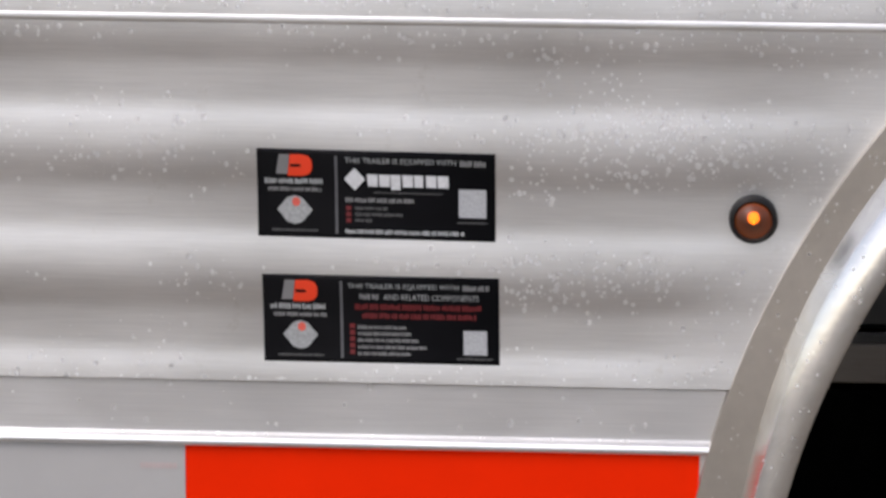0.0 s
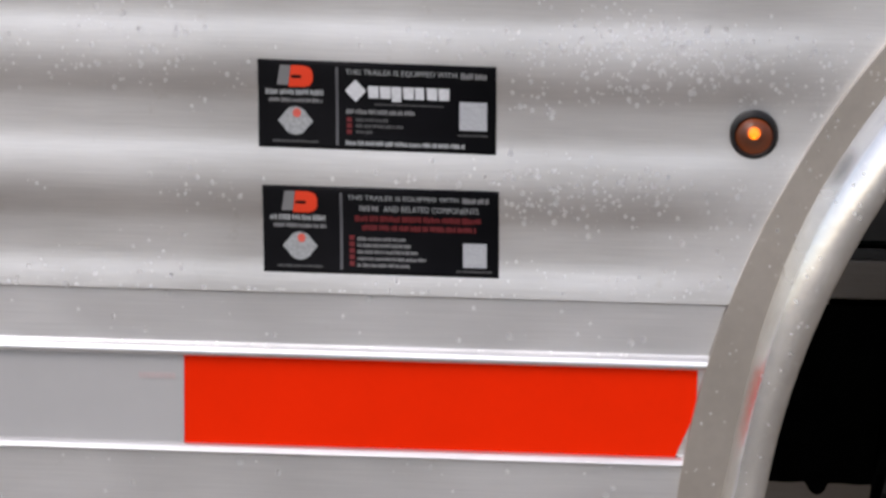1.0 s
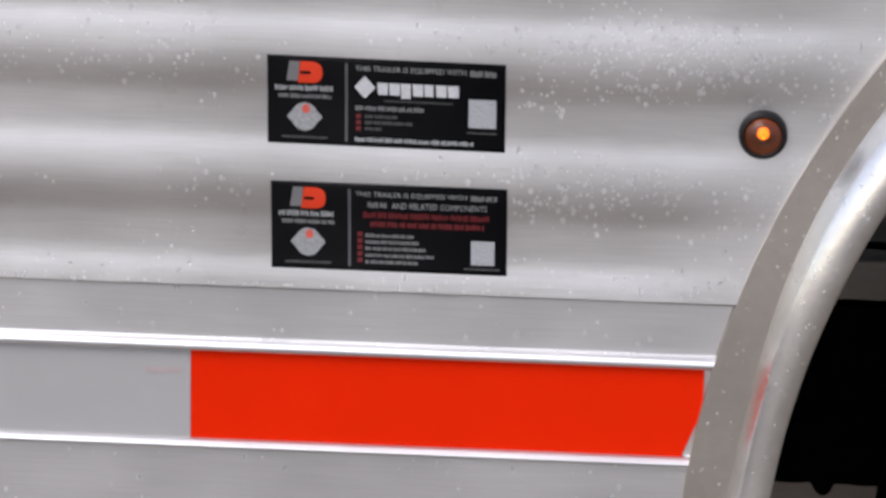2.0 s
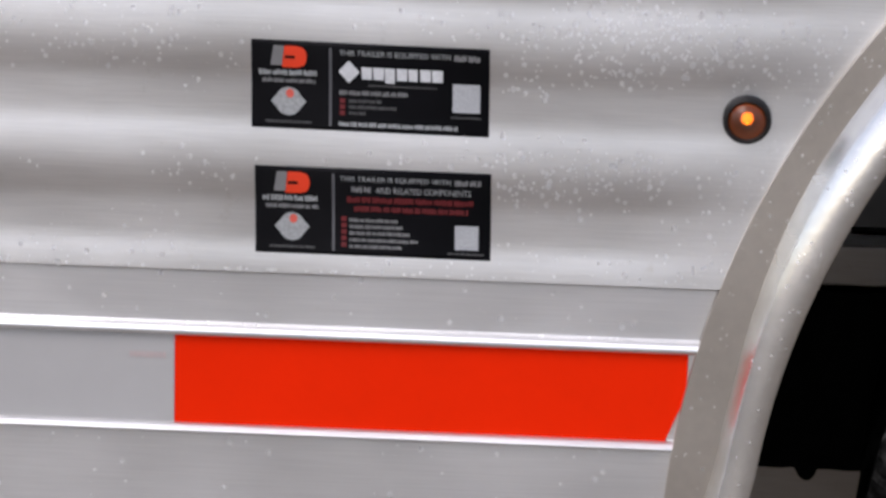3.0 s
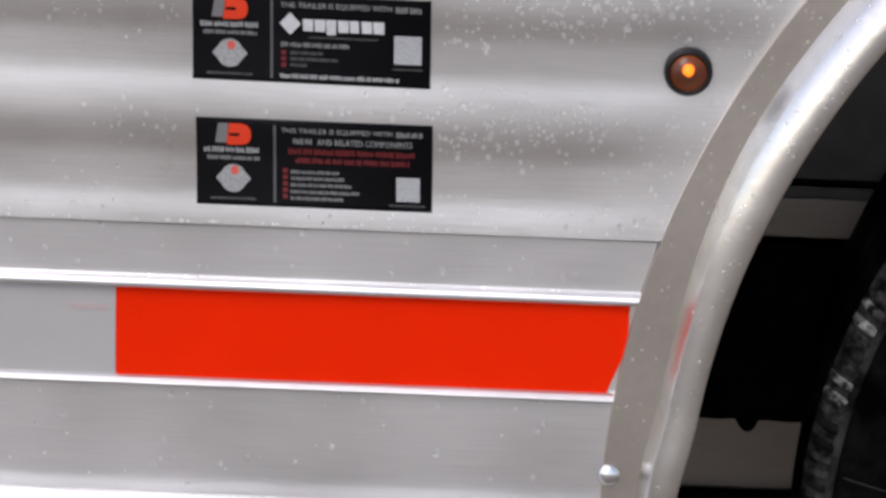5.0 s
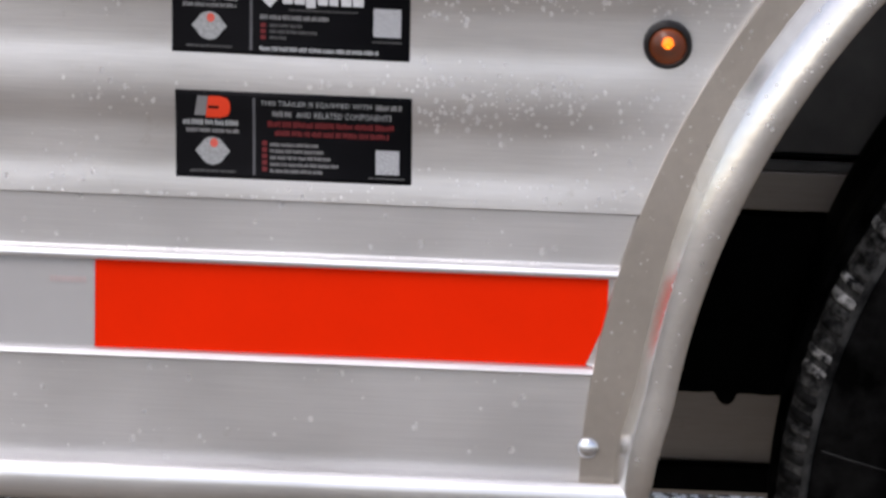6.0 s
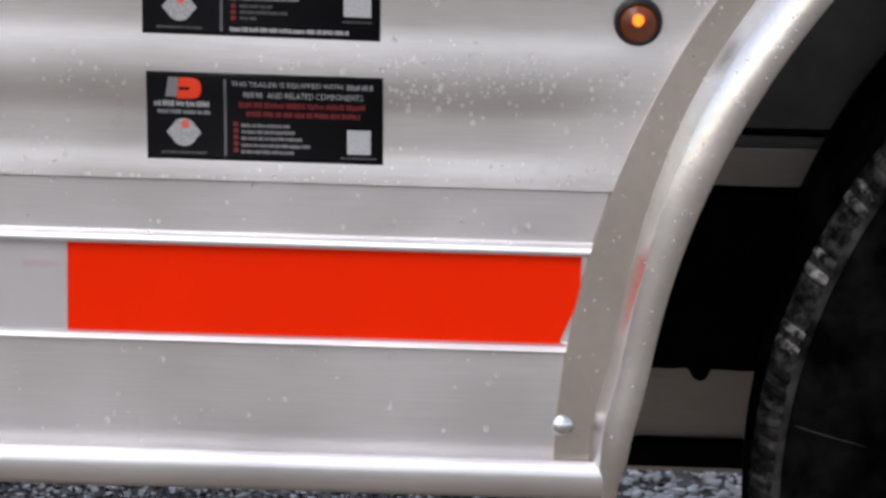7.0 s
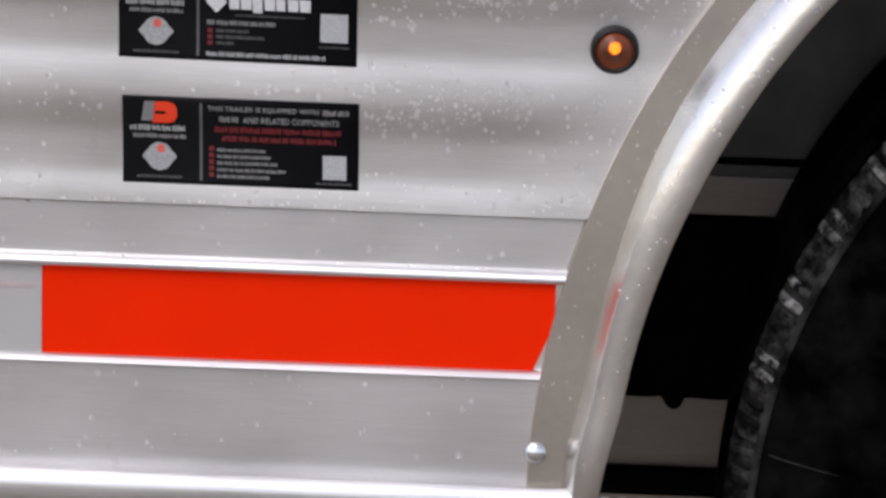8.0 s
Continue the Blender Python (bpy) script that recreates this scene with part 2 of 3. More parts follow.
def corrugated(name, z0, z1, rows, lift, parent, label, r=0.505):
    """A corrugated sheet with columns close together beside the wheel arch."""
    reach = (0.0, 0.006, 0.012, 0.020, 0.030, 0.042, 0.056, 0.075, 0.20)
    bm, last = bmesh.new(), None
    for z in steps(z0, z1, rows):
        e = arch_edge(z, r)
        left = [X0] + [ARCH_X - e - d for d in reversed(reach)]
        right = [ARCH_X + e + d for d in reach] + [X1]
        row = [[bm.verts.new((x, wave(z, x) - lift, z)) for x in side] for side in (left, right)]
        if last:
            for below, above in zip(last, row):
                for k in range(len(above) - 1):
                    bm.faces.new((below[k], below[k + 1], above[k + 1], above[k]))
        last = row
    bmesh.ops.remove_doubles(bm, verts=bm.verts, dist=0.00001)
    return part(name, bm, ALU, parent, label, True)


def steps(a, b, n):
    return [a + (b - a) * i / n for i in range(n + 1)]


# ---- ground ----
def build_ground():
    bm = bmesh.new()
    bmesh.ops.create_grid(bm, x_segments=8, y_segments=8, size=400)
    g = part("ground", bm, GROUND)
    return tagged(g, "wet grey gravelly asphalt stretching to the horizon", "ground", kind="structure")


def build_chips(count, x0, x1, small, large, mat, label):
    """Loose chips on the ground from x0 to x1, thickest under the trailer's far edge."""
    rnd = random.Random(count)
    base = bmesh.new()
    bmesh.ops.create_icosphere(base, subdivisions=1, radius=1.0)
    bv = [v.co.copy() for v in base.verts]
    bf = [[v.index for v in f.verts] for f in base.faces]
    base.free()
    verts, faces = [], []
    for i in range(count):
        x, y = rnd.uniform(x0, x1), rnd.uniform(0.78, 1.25) if i < 0.85 * count else rnd.gauss(1.0, 0.5)
        s = small + (large - small) * rnd.random() ** 1.6
        q = Euler((rnd.uniform(-0.4, 0.4), rnd.uniform(-0.4, 0.4), rnd.uniform(0, 6.3))).to_matrix()
        sx, sy, sz = s * rnd.uniform(0.9, 1.6), s * rnd.uniform(0.7, 1.1), s * rnd.uniform(0.3, 0.5)
        k = len(verts)
        for v in bv:
            j = 1 + rnd.uniform(-0.22, 0.22)
            p = q @ Vector((v.x * sx * j, v.y * sy * j, v.z * sz * j))
            verts.append((x + p.x, y + p.y, 0.35 * s + p.z))
        faces += [[k + i for i in f] for f in bf]
    ob = mesh_object("gravel", verts, faces, mat)
    return tagged(ob, label, "gravel", kind="stuff")


build_ground()
build_chips(26000, -0.55, 0.27, 0.0012, 0.0034, STONE_SHADED, "fine wet stone chips on the asphalt, coloured darker for the trailer's shade")
build_chips(7000, 0.27, 0.75, 0.0018, 0.0060, STONE_LIT, "white and black wet stone chips beside the wheel, coloured paler for stronger light")

# ---- the trailer ----
trailer = new("trailer")
trailer.location = (0, 0, 0)
tagged(trailer, "silver aluminium cargo trailer with corrugated sides, beaded with rain", "trailer")


def build_side():
    corrugated("side_sheet", SHEET_LOW, SEAM, 90, 0.004, trailer, "corrugated bare aluminium sheet wet with raindrops")
    sheet("sheet_edge", [(SHEET_LOW - 0.0006, 0.001), (SHEET_LOW - 0.0006, wave(SHEET_LOW) - 0.0036), (SHEET_LOW, wave(SHEET_LOW) - 0.004)], ALU, trailer)
    corrugated("upper_sheet", SEAM + 0.001, ROOF - 0.06, 260, 0.0055, trailer, "corrugated aluminium sheet above a lap seam")
    bead = [(SEAM + 0.0024 * math.sin(a), wave(SEAM) - 0.0050 - 0.0008 * math.cos(a)) for a in steps(-1.5, 1.5, 8)]
    sheet("seam_bead", bead, ALU, trailer, label="bright folded seam", smooth=True)
    # skirt below the corrugated sheet
    sheet("skirt_strip", [(0.5380, 0.0), (0.5683, 0.0), (0.5690, 0.0006), (0.5692, 0.004)], ALU_SKIRT, trailer, 0.5174, "flat brushed aluminium strip")
    sheet("tape_channel", [(0.4790, 0.0), (0.5330, 0.0)], ALU_SKIRT, trailer, 0.495)
    sheet("skirt_board", [(RAIL_TOP - 0.0095, 0.0), (0.4745, 0.0)], ALU_SKIRT, trailer, 0.495, "flat brushed aluminium skirt board")
    for top, low_z in ((0.5396, 0.5324), (0.4810, 0.4749)):
        prof = [(low_z, 0.001), (low_z, -0.0040), (low_z + 0.0004, -0.0048), (low_z + 0.0013, -0.0055), (low_z + 0.0026, -0.0057), (top - 0.0033, -0.0053)]
        prof += [(top - 0.0023, -0.0044), (top - 0.0014, -0.0032), (top - 0.0006, -0.0018), (top - 0.0002, -0.0006), (top, 0.001)]
        sheet("rib", prof, ALU_RIB, trailer, 0.5005, "bright rounded aluminium rib", True)
    prof = [(RAIL_LOW, 0.030), (RAIL_LOW, -0.0085), (RAIL_LOW + 0.0006, -0.0120), (RAIL_LOW + 0.0022, -0.0140), (RAIL_LOW + 0.0050, -0.0150)]
    prof += [(RAIL_LOW + 0.0100, -0.0155), (RAIL_LOW + 0.0150, -0.0156), (RAIL_LOW + 0.0175, -0.0151), (RAIL_LOW + 0.0195, -0.0140), (RAIL_LOW + 0.0210, -0.0125)]
    prof += [(RAIL_TOP - 0.0008, -0.0110), (RAIL_TOP, -0.0100), (RAIL_TOP - 0.0006, -0.0093), (RAIL_TOP - 0.0090, -0.0088), (RAIL_TOP - 0.0092, 0.006)]
    sheet("bottom_rail", prof, ALU_RIB, trailer, 0.487, "rounded aluminium bottom rail", True)
    # inner wall behind the sheets
    solid(sheet("inner_wall", [(z, 0.016) for z in steps(0.40, ROOF - 0.03, 60)], ALU_DULL, trailer, 0.490), 0.01)


def build_shell():
    boxed("far_wall", (X0, WIDTH - 0.03, 0.50), (X1, WIDTH, ROOF), ALU, trailer)
    boxed("front_wall", (X0 - 0.03, 0.0, 0.40), (X0, WIDTH, ROOF), ALU, trailer)
    boxed("rear_door", (X1, 0.0, 0.40), (X1 + 0.03, WIDTH, ROOF), ALU, trailer)
    boxed("roof", (X0 - 0.04, -0.03, ROOF - 0.04), (X1 + 0.04, WIDTH + 0.02, ROOF), ALU, trailer)
    bm = box(bmesh.new(), (X0, 0.30, 0.475), (X1, WIDTH - 0.04, 0.515))
    part("floor", bm, ALU_DULL, trailer)
    boxed("floor_edge", (X0, 0.03, 0.475), (ARCH_X - 0.52, 0.30, 0.515), BLACK, trailer)
    boxed("floor_edge", (ARCH_X + 0.52, 0.03, 0.475), (X1, 0.30, 0.515), BLACK, trailer)


def sweep(name, ring, mat, label="", a0=-1.6, a1=181.6, count=120, parent=None, smooth=True):
    """Sweep ring(angle) -> list of (radius, y) round the arch."""
    verts, faces = [], []
    angles = steps(a0, a1, count)
    k = len(ring(angles[0]))
    for a in angles:
        c, s = math.cos(radians(a)), math.sin(radians(a))
        verts += [(ARCH_X - r * c, y, ARCH_Z + r * s) for r, y in ring(a)]
    for i in range(count):
        for j in range(k - 1):
            faces.append((i * k + j, (i + 1) * k + j, (i + 1) * k + j + 1, i * k + j + 1))
    return mesh_object(name, verts, faces, mat, parent, label, smooth)


def from_end(a):
    return min(a + 1.6, 181.6 - a) - 1.6


FLANGE_Y = -0.0066


def roll_outer(a):
    e = from_end(a)
    return 0.4925 + 0.0073 * ease(9, 30, e) + 0.0050 * ease(-8.0, -2.5, -e)


def roll_inner(a):
    e = from_end(a)
    return 0.4702 + 0.0065 * ease(-8, -0.5, -e) + 0.0055 * ease(-0.8, 0.8, -e)


def flange_ring(a):
    r1 = roll_outer(a)
    return [(FLANGE_R, 0.002), (FLANGE_R, FLANGE_Y), (r1 - 0.001, FLANGE_Y)]


def roll_ring(a):
    """A flat, steep inner wall that rises from the flange, then a half-round nose."""
    r1, r2 = roll_outer(a), roll_inner(a)
    w, p0, p1 = r1 - r2, 0.66, 1.74
    c = 0.235 * w
    pts = [(r1 - c * k, FLANGE_Y - c * k / math.tan(p0)) for k in (0.0, 0.04, 0.3, 0.6, 0.92)]
    big = (w - c) / (math.cos(p0) - math.cos(p1))
    for p in steps(p0, p1, 20):
        pts.append((r1 - c - big * (math.cos(p0) - math.cos(p)), FLANGE_Y - c / math.tan(p0) - big * (math.sin(p) - math.sin(p0))))
    y = pts[-1][1]
    return pts + [(r2 - 0.0003, y + 0.0010), (r2, y + 0.0022), (r2 + 0.0005, 0.004), (r2 + 0.004, 0.03)]


def build_fender():
    fender = new("fender")
    fender.parent = trailer
    tagged(fender, "rolled aluminium wheel-arch fender with a flat flange")
    sweep("flange", flange_ring, ALU_FLANGE, "flat dull aluminium flange", a0=0.4, a1=179.6, parent=fender, smooth=False)
    sweep("fillet", lambda a: roll_ring(a)[:6], ALU_FILLET, "brushed strip between flange and rolled edge", parent=fender)
    sweep("rolled_edge", lambda a: roll_ring(a)[5:], ALU_FENDER, "polished half-round rolled edge", parent=fender)
    for a in (-1.6, 181.6):
        c, s = math.cos(radians(a)), math.sin(radians(a))
        pts = [(ARCH_X - r * c, y, ARCH_Z + r * s) for r, y in roll_ring(a)]
        mesh_object("end_cap", pts, [tuple(range(len(pts)))], ALU_FENDER, fender)
    for x in (0.2764, 2 * ARCH_X - 0.2764):
        bm = bmesh.new()
        bmesh.ops.create_uvsphere(bm, u_segments=24, v_segments=12, radius=0.0064)
        for v in bm.verts:
            v.co.z = max(v.co.z, 0.0) * 0.62
        bmesh.ops.transform(bm, matrix=pose(x, FLANGE_Y, 0.4338, 90), verts=bm.verts)
        part("bolt", bm, STEEL, fender, "shiny domed zinc bolt", True)


def build_well():
    well = new("wheel_well")
    well.parent = trailer
    tagged(well, "dark wheel well behind the fender")
    sweep("well_liner", lambda a: [(0.486, 0.02), (0.500, 0.06), (0.500, 0.31)], WELL, "", -12, 192, 60, well)
    boxed("back_panel", (0.20, 0.3010, 0.5165), (1.40, 0.330, 0.93), WELL, well, "dark coated back panel")
    # Solid black box in place of the shade between panel and ledge.
    boxed("gap_shade", (0.20, 0.3000, 0.5125), (1.40, 0.330, 0.5172), BLACK, well, "black strip for the shade in the gap above the ledge")
    boxed("beam", (0.20, 0.296, 0.4802), (1.40, 0.312, 0.5058), ALU_DULL, well, "dull grey horizontal beam", 0.0012)
    boxed("ledge", (0.20, 0.2985, 0.5040), (1.40, 0.316, 0.5128), WELL, well, "dark ledge over the beam", 0.0025)
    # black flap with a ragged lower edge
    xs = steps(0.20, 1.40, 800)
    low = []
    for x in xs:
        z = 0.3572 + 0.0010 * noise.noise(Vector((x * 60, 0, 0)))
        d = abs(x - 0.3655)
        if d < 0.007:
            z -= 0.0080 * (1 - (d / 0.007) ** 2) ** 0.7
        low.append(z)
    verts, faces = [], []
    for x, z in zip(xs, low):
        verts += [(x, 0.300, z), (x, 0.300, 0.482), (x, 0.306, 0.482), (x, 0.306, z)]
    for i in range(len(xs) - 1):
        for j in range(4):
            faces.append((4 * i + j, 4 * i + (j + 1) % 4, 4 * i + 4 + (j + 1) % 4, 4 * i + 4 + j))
    mesh_object("flap", verts, faces, BLACK, well, "black flap with a ragged edge")
    boxed("frame_rail", (-0.6, 0.310, 0.3060), (X1, 0.350, 0.420), ALU_DULL, well, "dull grey aluminium frame rail", 0.002)
    # The rail's lower flange, its shade put into a black colour.
    boxed("rail_foot", (-0.6, 0.300, 0.2905), (X1, 0.352, 0.3065), BLACK, well, "lower flange coloured black for its shade")
    boxed("rail_lip", (-0.6, 0.302, 0.2872), (X1, 0.350, 0.2905), ALU_DULL, well)


WHEEL_X, WHEEL_Y, WHEEL_Z, TYRE_W = 0.757, 0.170, 0.3665, 0.225


def build_wheel():
    wheel = new("wheel")
    wheel.parent = trailer
    wheel.location = (WHEEL_X, WHEEL_Y, WHEEL_Z)
    wheel.scale = (0.960, 1.0, 0.960)
    tagged(wheel, "dark rubber tyre on a steel wheel")
    h = TYRE_W / 2
    # half profile: (radius, offset along the axle), outer side negative
    prof = [(0.205, -h * 0.72), (0.215, -h * 0.80), (0.235, -h * 0.93), (0.262, -h * 1.0), (0.285, -h * 1.01), (0.289, -h * 1.035),
            (0.293, -h * 1.035), (0.297, -h * 1.0), (0.322, -h * 0.985), (0.347, -h * 0.965), (0.362, -h * 0.945), (0.372, -h * 0.925), (0.3785, -h * 0.893), (0.3828, -h * 0.835), (0.3845, -h * 0.72),
            (0.3830, -h * 0.4), (0.3800, 0)]
    prof += [(r - 0.009 * ease(0.34, 0.37, r), -y) for r, y in reversed(prof[:-1])]

    def ring(name, points, n, mat, label=""):
        vs, fs, k = [], [], len(points)
        for i in range(n):
            a = 2 * math.pi * i / n
            vs += [(-r * math.cos(a), y, r * math.sin(a)) for r, y in points]
        for i in range(n):
            i2 = (i + 1) % n
            fs += [(i * k + j, i2 * k + j, i2 * k + j + 1, i * k + j + 1) for j in range(k - 1)]
        return mesh_object(name, vs, fs, mat, wheel, label, True)

    ring("tyre", prof, 120, TYRE, "worn black trailer tyre with dusty shoulder blocks")
    ring("rim", [(0.206, -0.075), (0.200, -0.085), (0.190, -0.070), (0.180, -0.030), (0.150, 0.0), (0.090, -0.015), (0.001, -0.015)], 48, ALU_DULL)
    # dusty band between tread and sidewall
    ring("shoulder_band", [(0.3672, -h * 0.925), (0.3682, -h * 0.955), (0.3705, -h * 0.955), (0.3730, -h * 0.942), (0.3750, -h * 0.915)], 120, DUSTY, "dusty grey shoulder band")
    # shoulder blocks: low rounded lugs that run across the shoulder, a proud pair and three lower ones in each repeat
    across = [(0.3722, -h * 0.945), (0.3750, -h * 0.932), (0.3780, -h * 0.912), (0.3808, -h * 0.885), (0.3835, -h * 0.848), (0.3855, -h * 0.80)]

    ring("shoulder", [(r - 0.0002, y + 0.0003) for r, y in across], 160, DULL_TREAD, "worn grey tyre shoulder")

    def lug(wide, tall, mat):
        vs, fs, m, k = [], [], 6, len(across)
        for i in range(m + 1):
            v = 2 * i / m - 1
            for j, (r, y) in enumerate(across):
                u = j / (k - 1)
                up = tall * math.sqrt(max(0.0, 1 - abs(v) ** 3)) * math.sqrt(math.sin(math.pi * (0.04 + 0.92 * u))) - 0.0006
                a = v * wide / 2 * (1 - 0.15 * abs(2 * u - 1) ** 2) + 0.002 * (u - 0.5)
                vs.append((-(r + 0.75 * up) * math.cos(a), y - 0.65 * up, (r + 0.75 * up) * math.sin(a)))
        for i in range(m):
            for j in range(k - 1):
                fs.append((i * k + j, (i + 1) * k + j, (i + 1) * k + j + 1, i * k + j + 1))
        return mesh_object("tread_block", vs, fs, mat, wheel, "", True)

    made, repeats = {}, 49
    for i in range(5 * repeats):
        first, k = divmod(i, 5)
        offset, wide, tall = ((0.0, 0.0195, 0.0036), (0.0245, 0.0150, 0.0032), (0.0510, 0.0190, 0.0020), (0.0770, 0.0200, 0.0024), (0.1030, 0.0180, 0.0020))[k]
        turn = 0.1255 + 2 * math.pi * first / repeats + offset + 0.003 * math.sin(i * 2.4)
        turn %= 2 * math.pi
        # Block colour follows the light: paler on the upper front, darker below it.
        mat = SHADED_TREAD
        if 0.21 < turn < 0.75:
            mat = LIT_SCUFFED if k < 2 else DULL_TREAD
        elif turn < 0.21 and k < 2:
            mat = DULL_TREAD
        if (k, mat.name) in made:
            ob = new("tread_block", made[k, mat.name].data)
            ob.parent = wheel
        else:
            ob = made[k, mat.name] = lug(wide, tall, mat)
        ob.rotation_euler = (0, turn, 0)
    # ribs of the running surface
    ring("tread_rib", [(0.380, -h * 0.70), (0.3885, -h * 0.66), (0.3882, -h * 0.50), (0.3850, -h * 0.25), (0.3815, -h * 0.02), (0.376, 0.0)], 240, TYRE)
    # a thin moulding line that runs down the sidewall
    verts, faces = [], []
    for u in steps(0, 1, 8):
        r, a = 0.3635 - 0.044 * u, 0.128 - 0.014 * u
        y = -h * (0.938 + 0.050 * u ** 0.6)
        for da, dy in ((-0.0016, 0.001), (-0.0008, -0.0012), (0.0008, -0.0012), (0.0016, 0.001)):
            verts.append((-r * math.cos(a + da), y + dy, r * math.sin(a + da)))
    for i in range(8):
        for j in range(3):
            faces.append((4 * i + j, 4 * i + 4 + j, 4 * i + 5 + j, 4 * i + 1 + j))
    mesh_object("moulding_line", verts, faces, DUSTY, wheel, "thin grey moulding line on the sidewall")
    boxed("axle", (WHEEL_X - 0.04, WHEEL_Y + 0.10, WHEEL_Z - 0.04), (WHEEL_X + 0.04, WIDTH - 0.1, WHEEL_Z + 0.04), BLACK, trailer)


build_side()
build_shell()
build_fender()
build_well()
build_wheel()


# ---- marker light ----
def build_marker(x, z):
    light = new("marker_light")
    light.parent = trailer
    light.matrix_basis = pose(x, wave(z) - 0.004, z, 90, 0, 0)
    tagged(light, "small round amber marker light in a black rubber grommet, lit")

    def lathe(name, prof, mat, label):
        vs, fs, n, k = [], [], 48, len(prof)
        for i in range(n):
            a = 2 * math.pi * i / n
            vs += [(r * math.cos(a), r * math.sin(a), h) for r, h in prof]
        for i in range(n):
            for j in range(k - 1):
                i2 = (i + 1) % n
                fs.append((i * k + j, i2 * k + j, i2 * k + j + 1, i * k + j + 1))
        return mesh_object(name, vs, fs, mat, light, label, True)
    lathe("grommet", [(0.0131, -0.006), (0.0131, 0.0033), (0.0124, 0.0050), (0.0112, 0.0057), (0.0101, 0.0052), (0.0095, 0.0028)], RUBBER_RING, "black rubber ring")
    lathe("reflector", [(0.0096, 0.0040), (0.0080, 0.0012), (0.0055, -0.0008), (0.0028, -0.0016), (0.0001, -0.0018)], REFLECTOR, "amber reflector bowl")
    diode = lathe("diode", [(0.0030 * math.cos(a), 0.0002 + 0.0036 * math.sin(a)) for a in steps(-0.5, 1.5, 9)], LED, "glowing amber diode")
    diode.location = (0.0001, 0.0006, 0)
    dome = [(0.0098 * math.cos(a), 0.0040 + 0.0044 * math.sin(a) + 0.00012 * math.sin(26 * a)) for a in steps(0, 1.53, 40)]
    lens = lathe("lens", dome, LENS, "smoked amber lens with fine rings")
    lens.visible_shadow = False


build_marker(0.3100, 0.6675)


# ---- reflective tape ----
def flat_poly(name, pts, y, mat, parent, label="", thick=0.0006):
    k = len(pts)
    vs = [(x, y - thick, z) for x, z in pts] + [(x, y, z) for x, z in pts]
    fs = [tuple(range(k))] + [(i, (i + 1) % k, k + (i + 1) % k, k + i) for i in range(k)]
    return mesh_object(name, vs, fs, mat, parent, label)


tape = new("reflective_tape")
tape.parent = trailer
tagged(tape, "red and silver reflective safety tape between two ribs")
flat_poly("red_strip", [(0.0, 0.4795), (0.2725, 0.4795), (0.2836, 0.5075), (0.2840, 0.5328), (0.0, 0.5328)], -0.0008, RED_TAPE, tape, "bright red tape with a clipped corner")
flat_poly("silver_strip", [(-0.279, 0.4795), (-0.0002, 0.4795), (-0.0002, 0.5328), (-0.279, 0.5328)], -0.0008, SILVER_TAPE, tape, "silver grey tape")
faded = plain("faded_red_print", (0.47, 0.385, 0.375), 0.5)
for k in range(9):
    u = -0.0250 + 0.0023 * k
    flat_poly("print_mark", [(u, 0.5178), (u + 0.0017, 0.5178), (u + 0.0017, 0.5212), (u, 0.5212)], -0.0016, faded, tape, "faint red fine print", 0.0002)


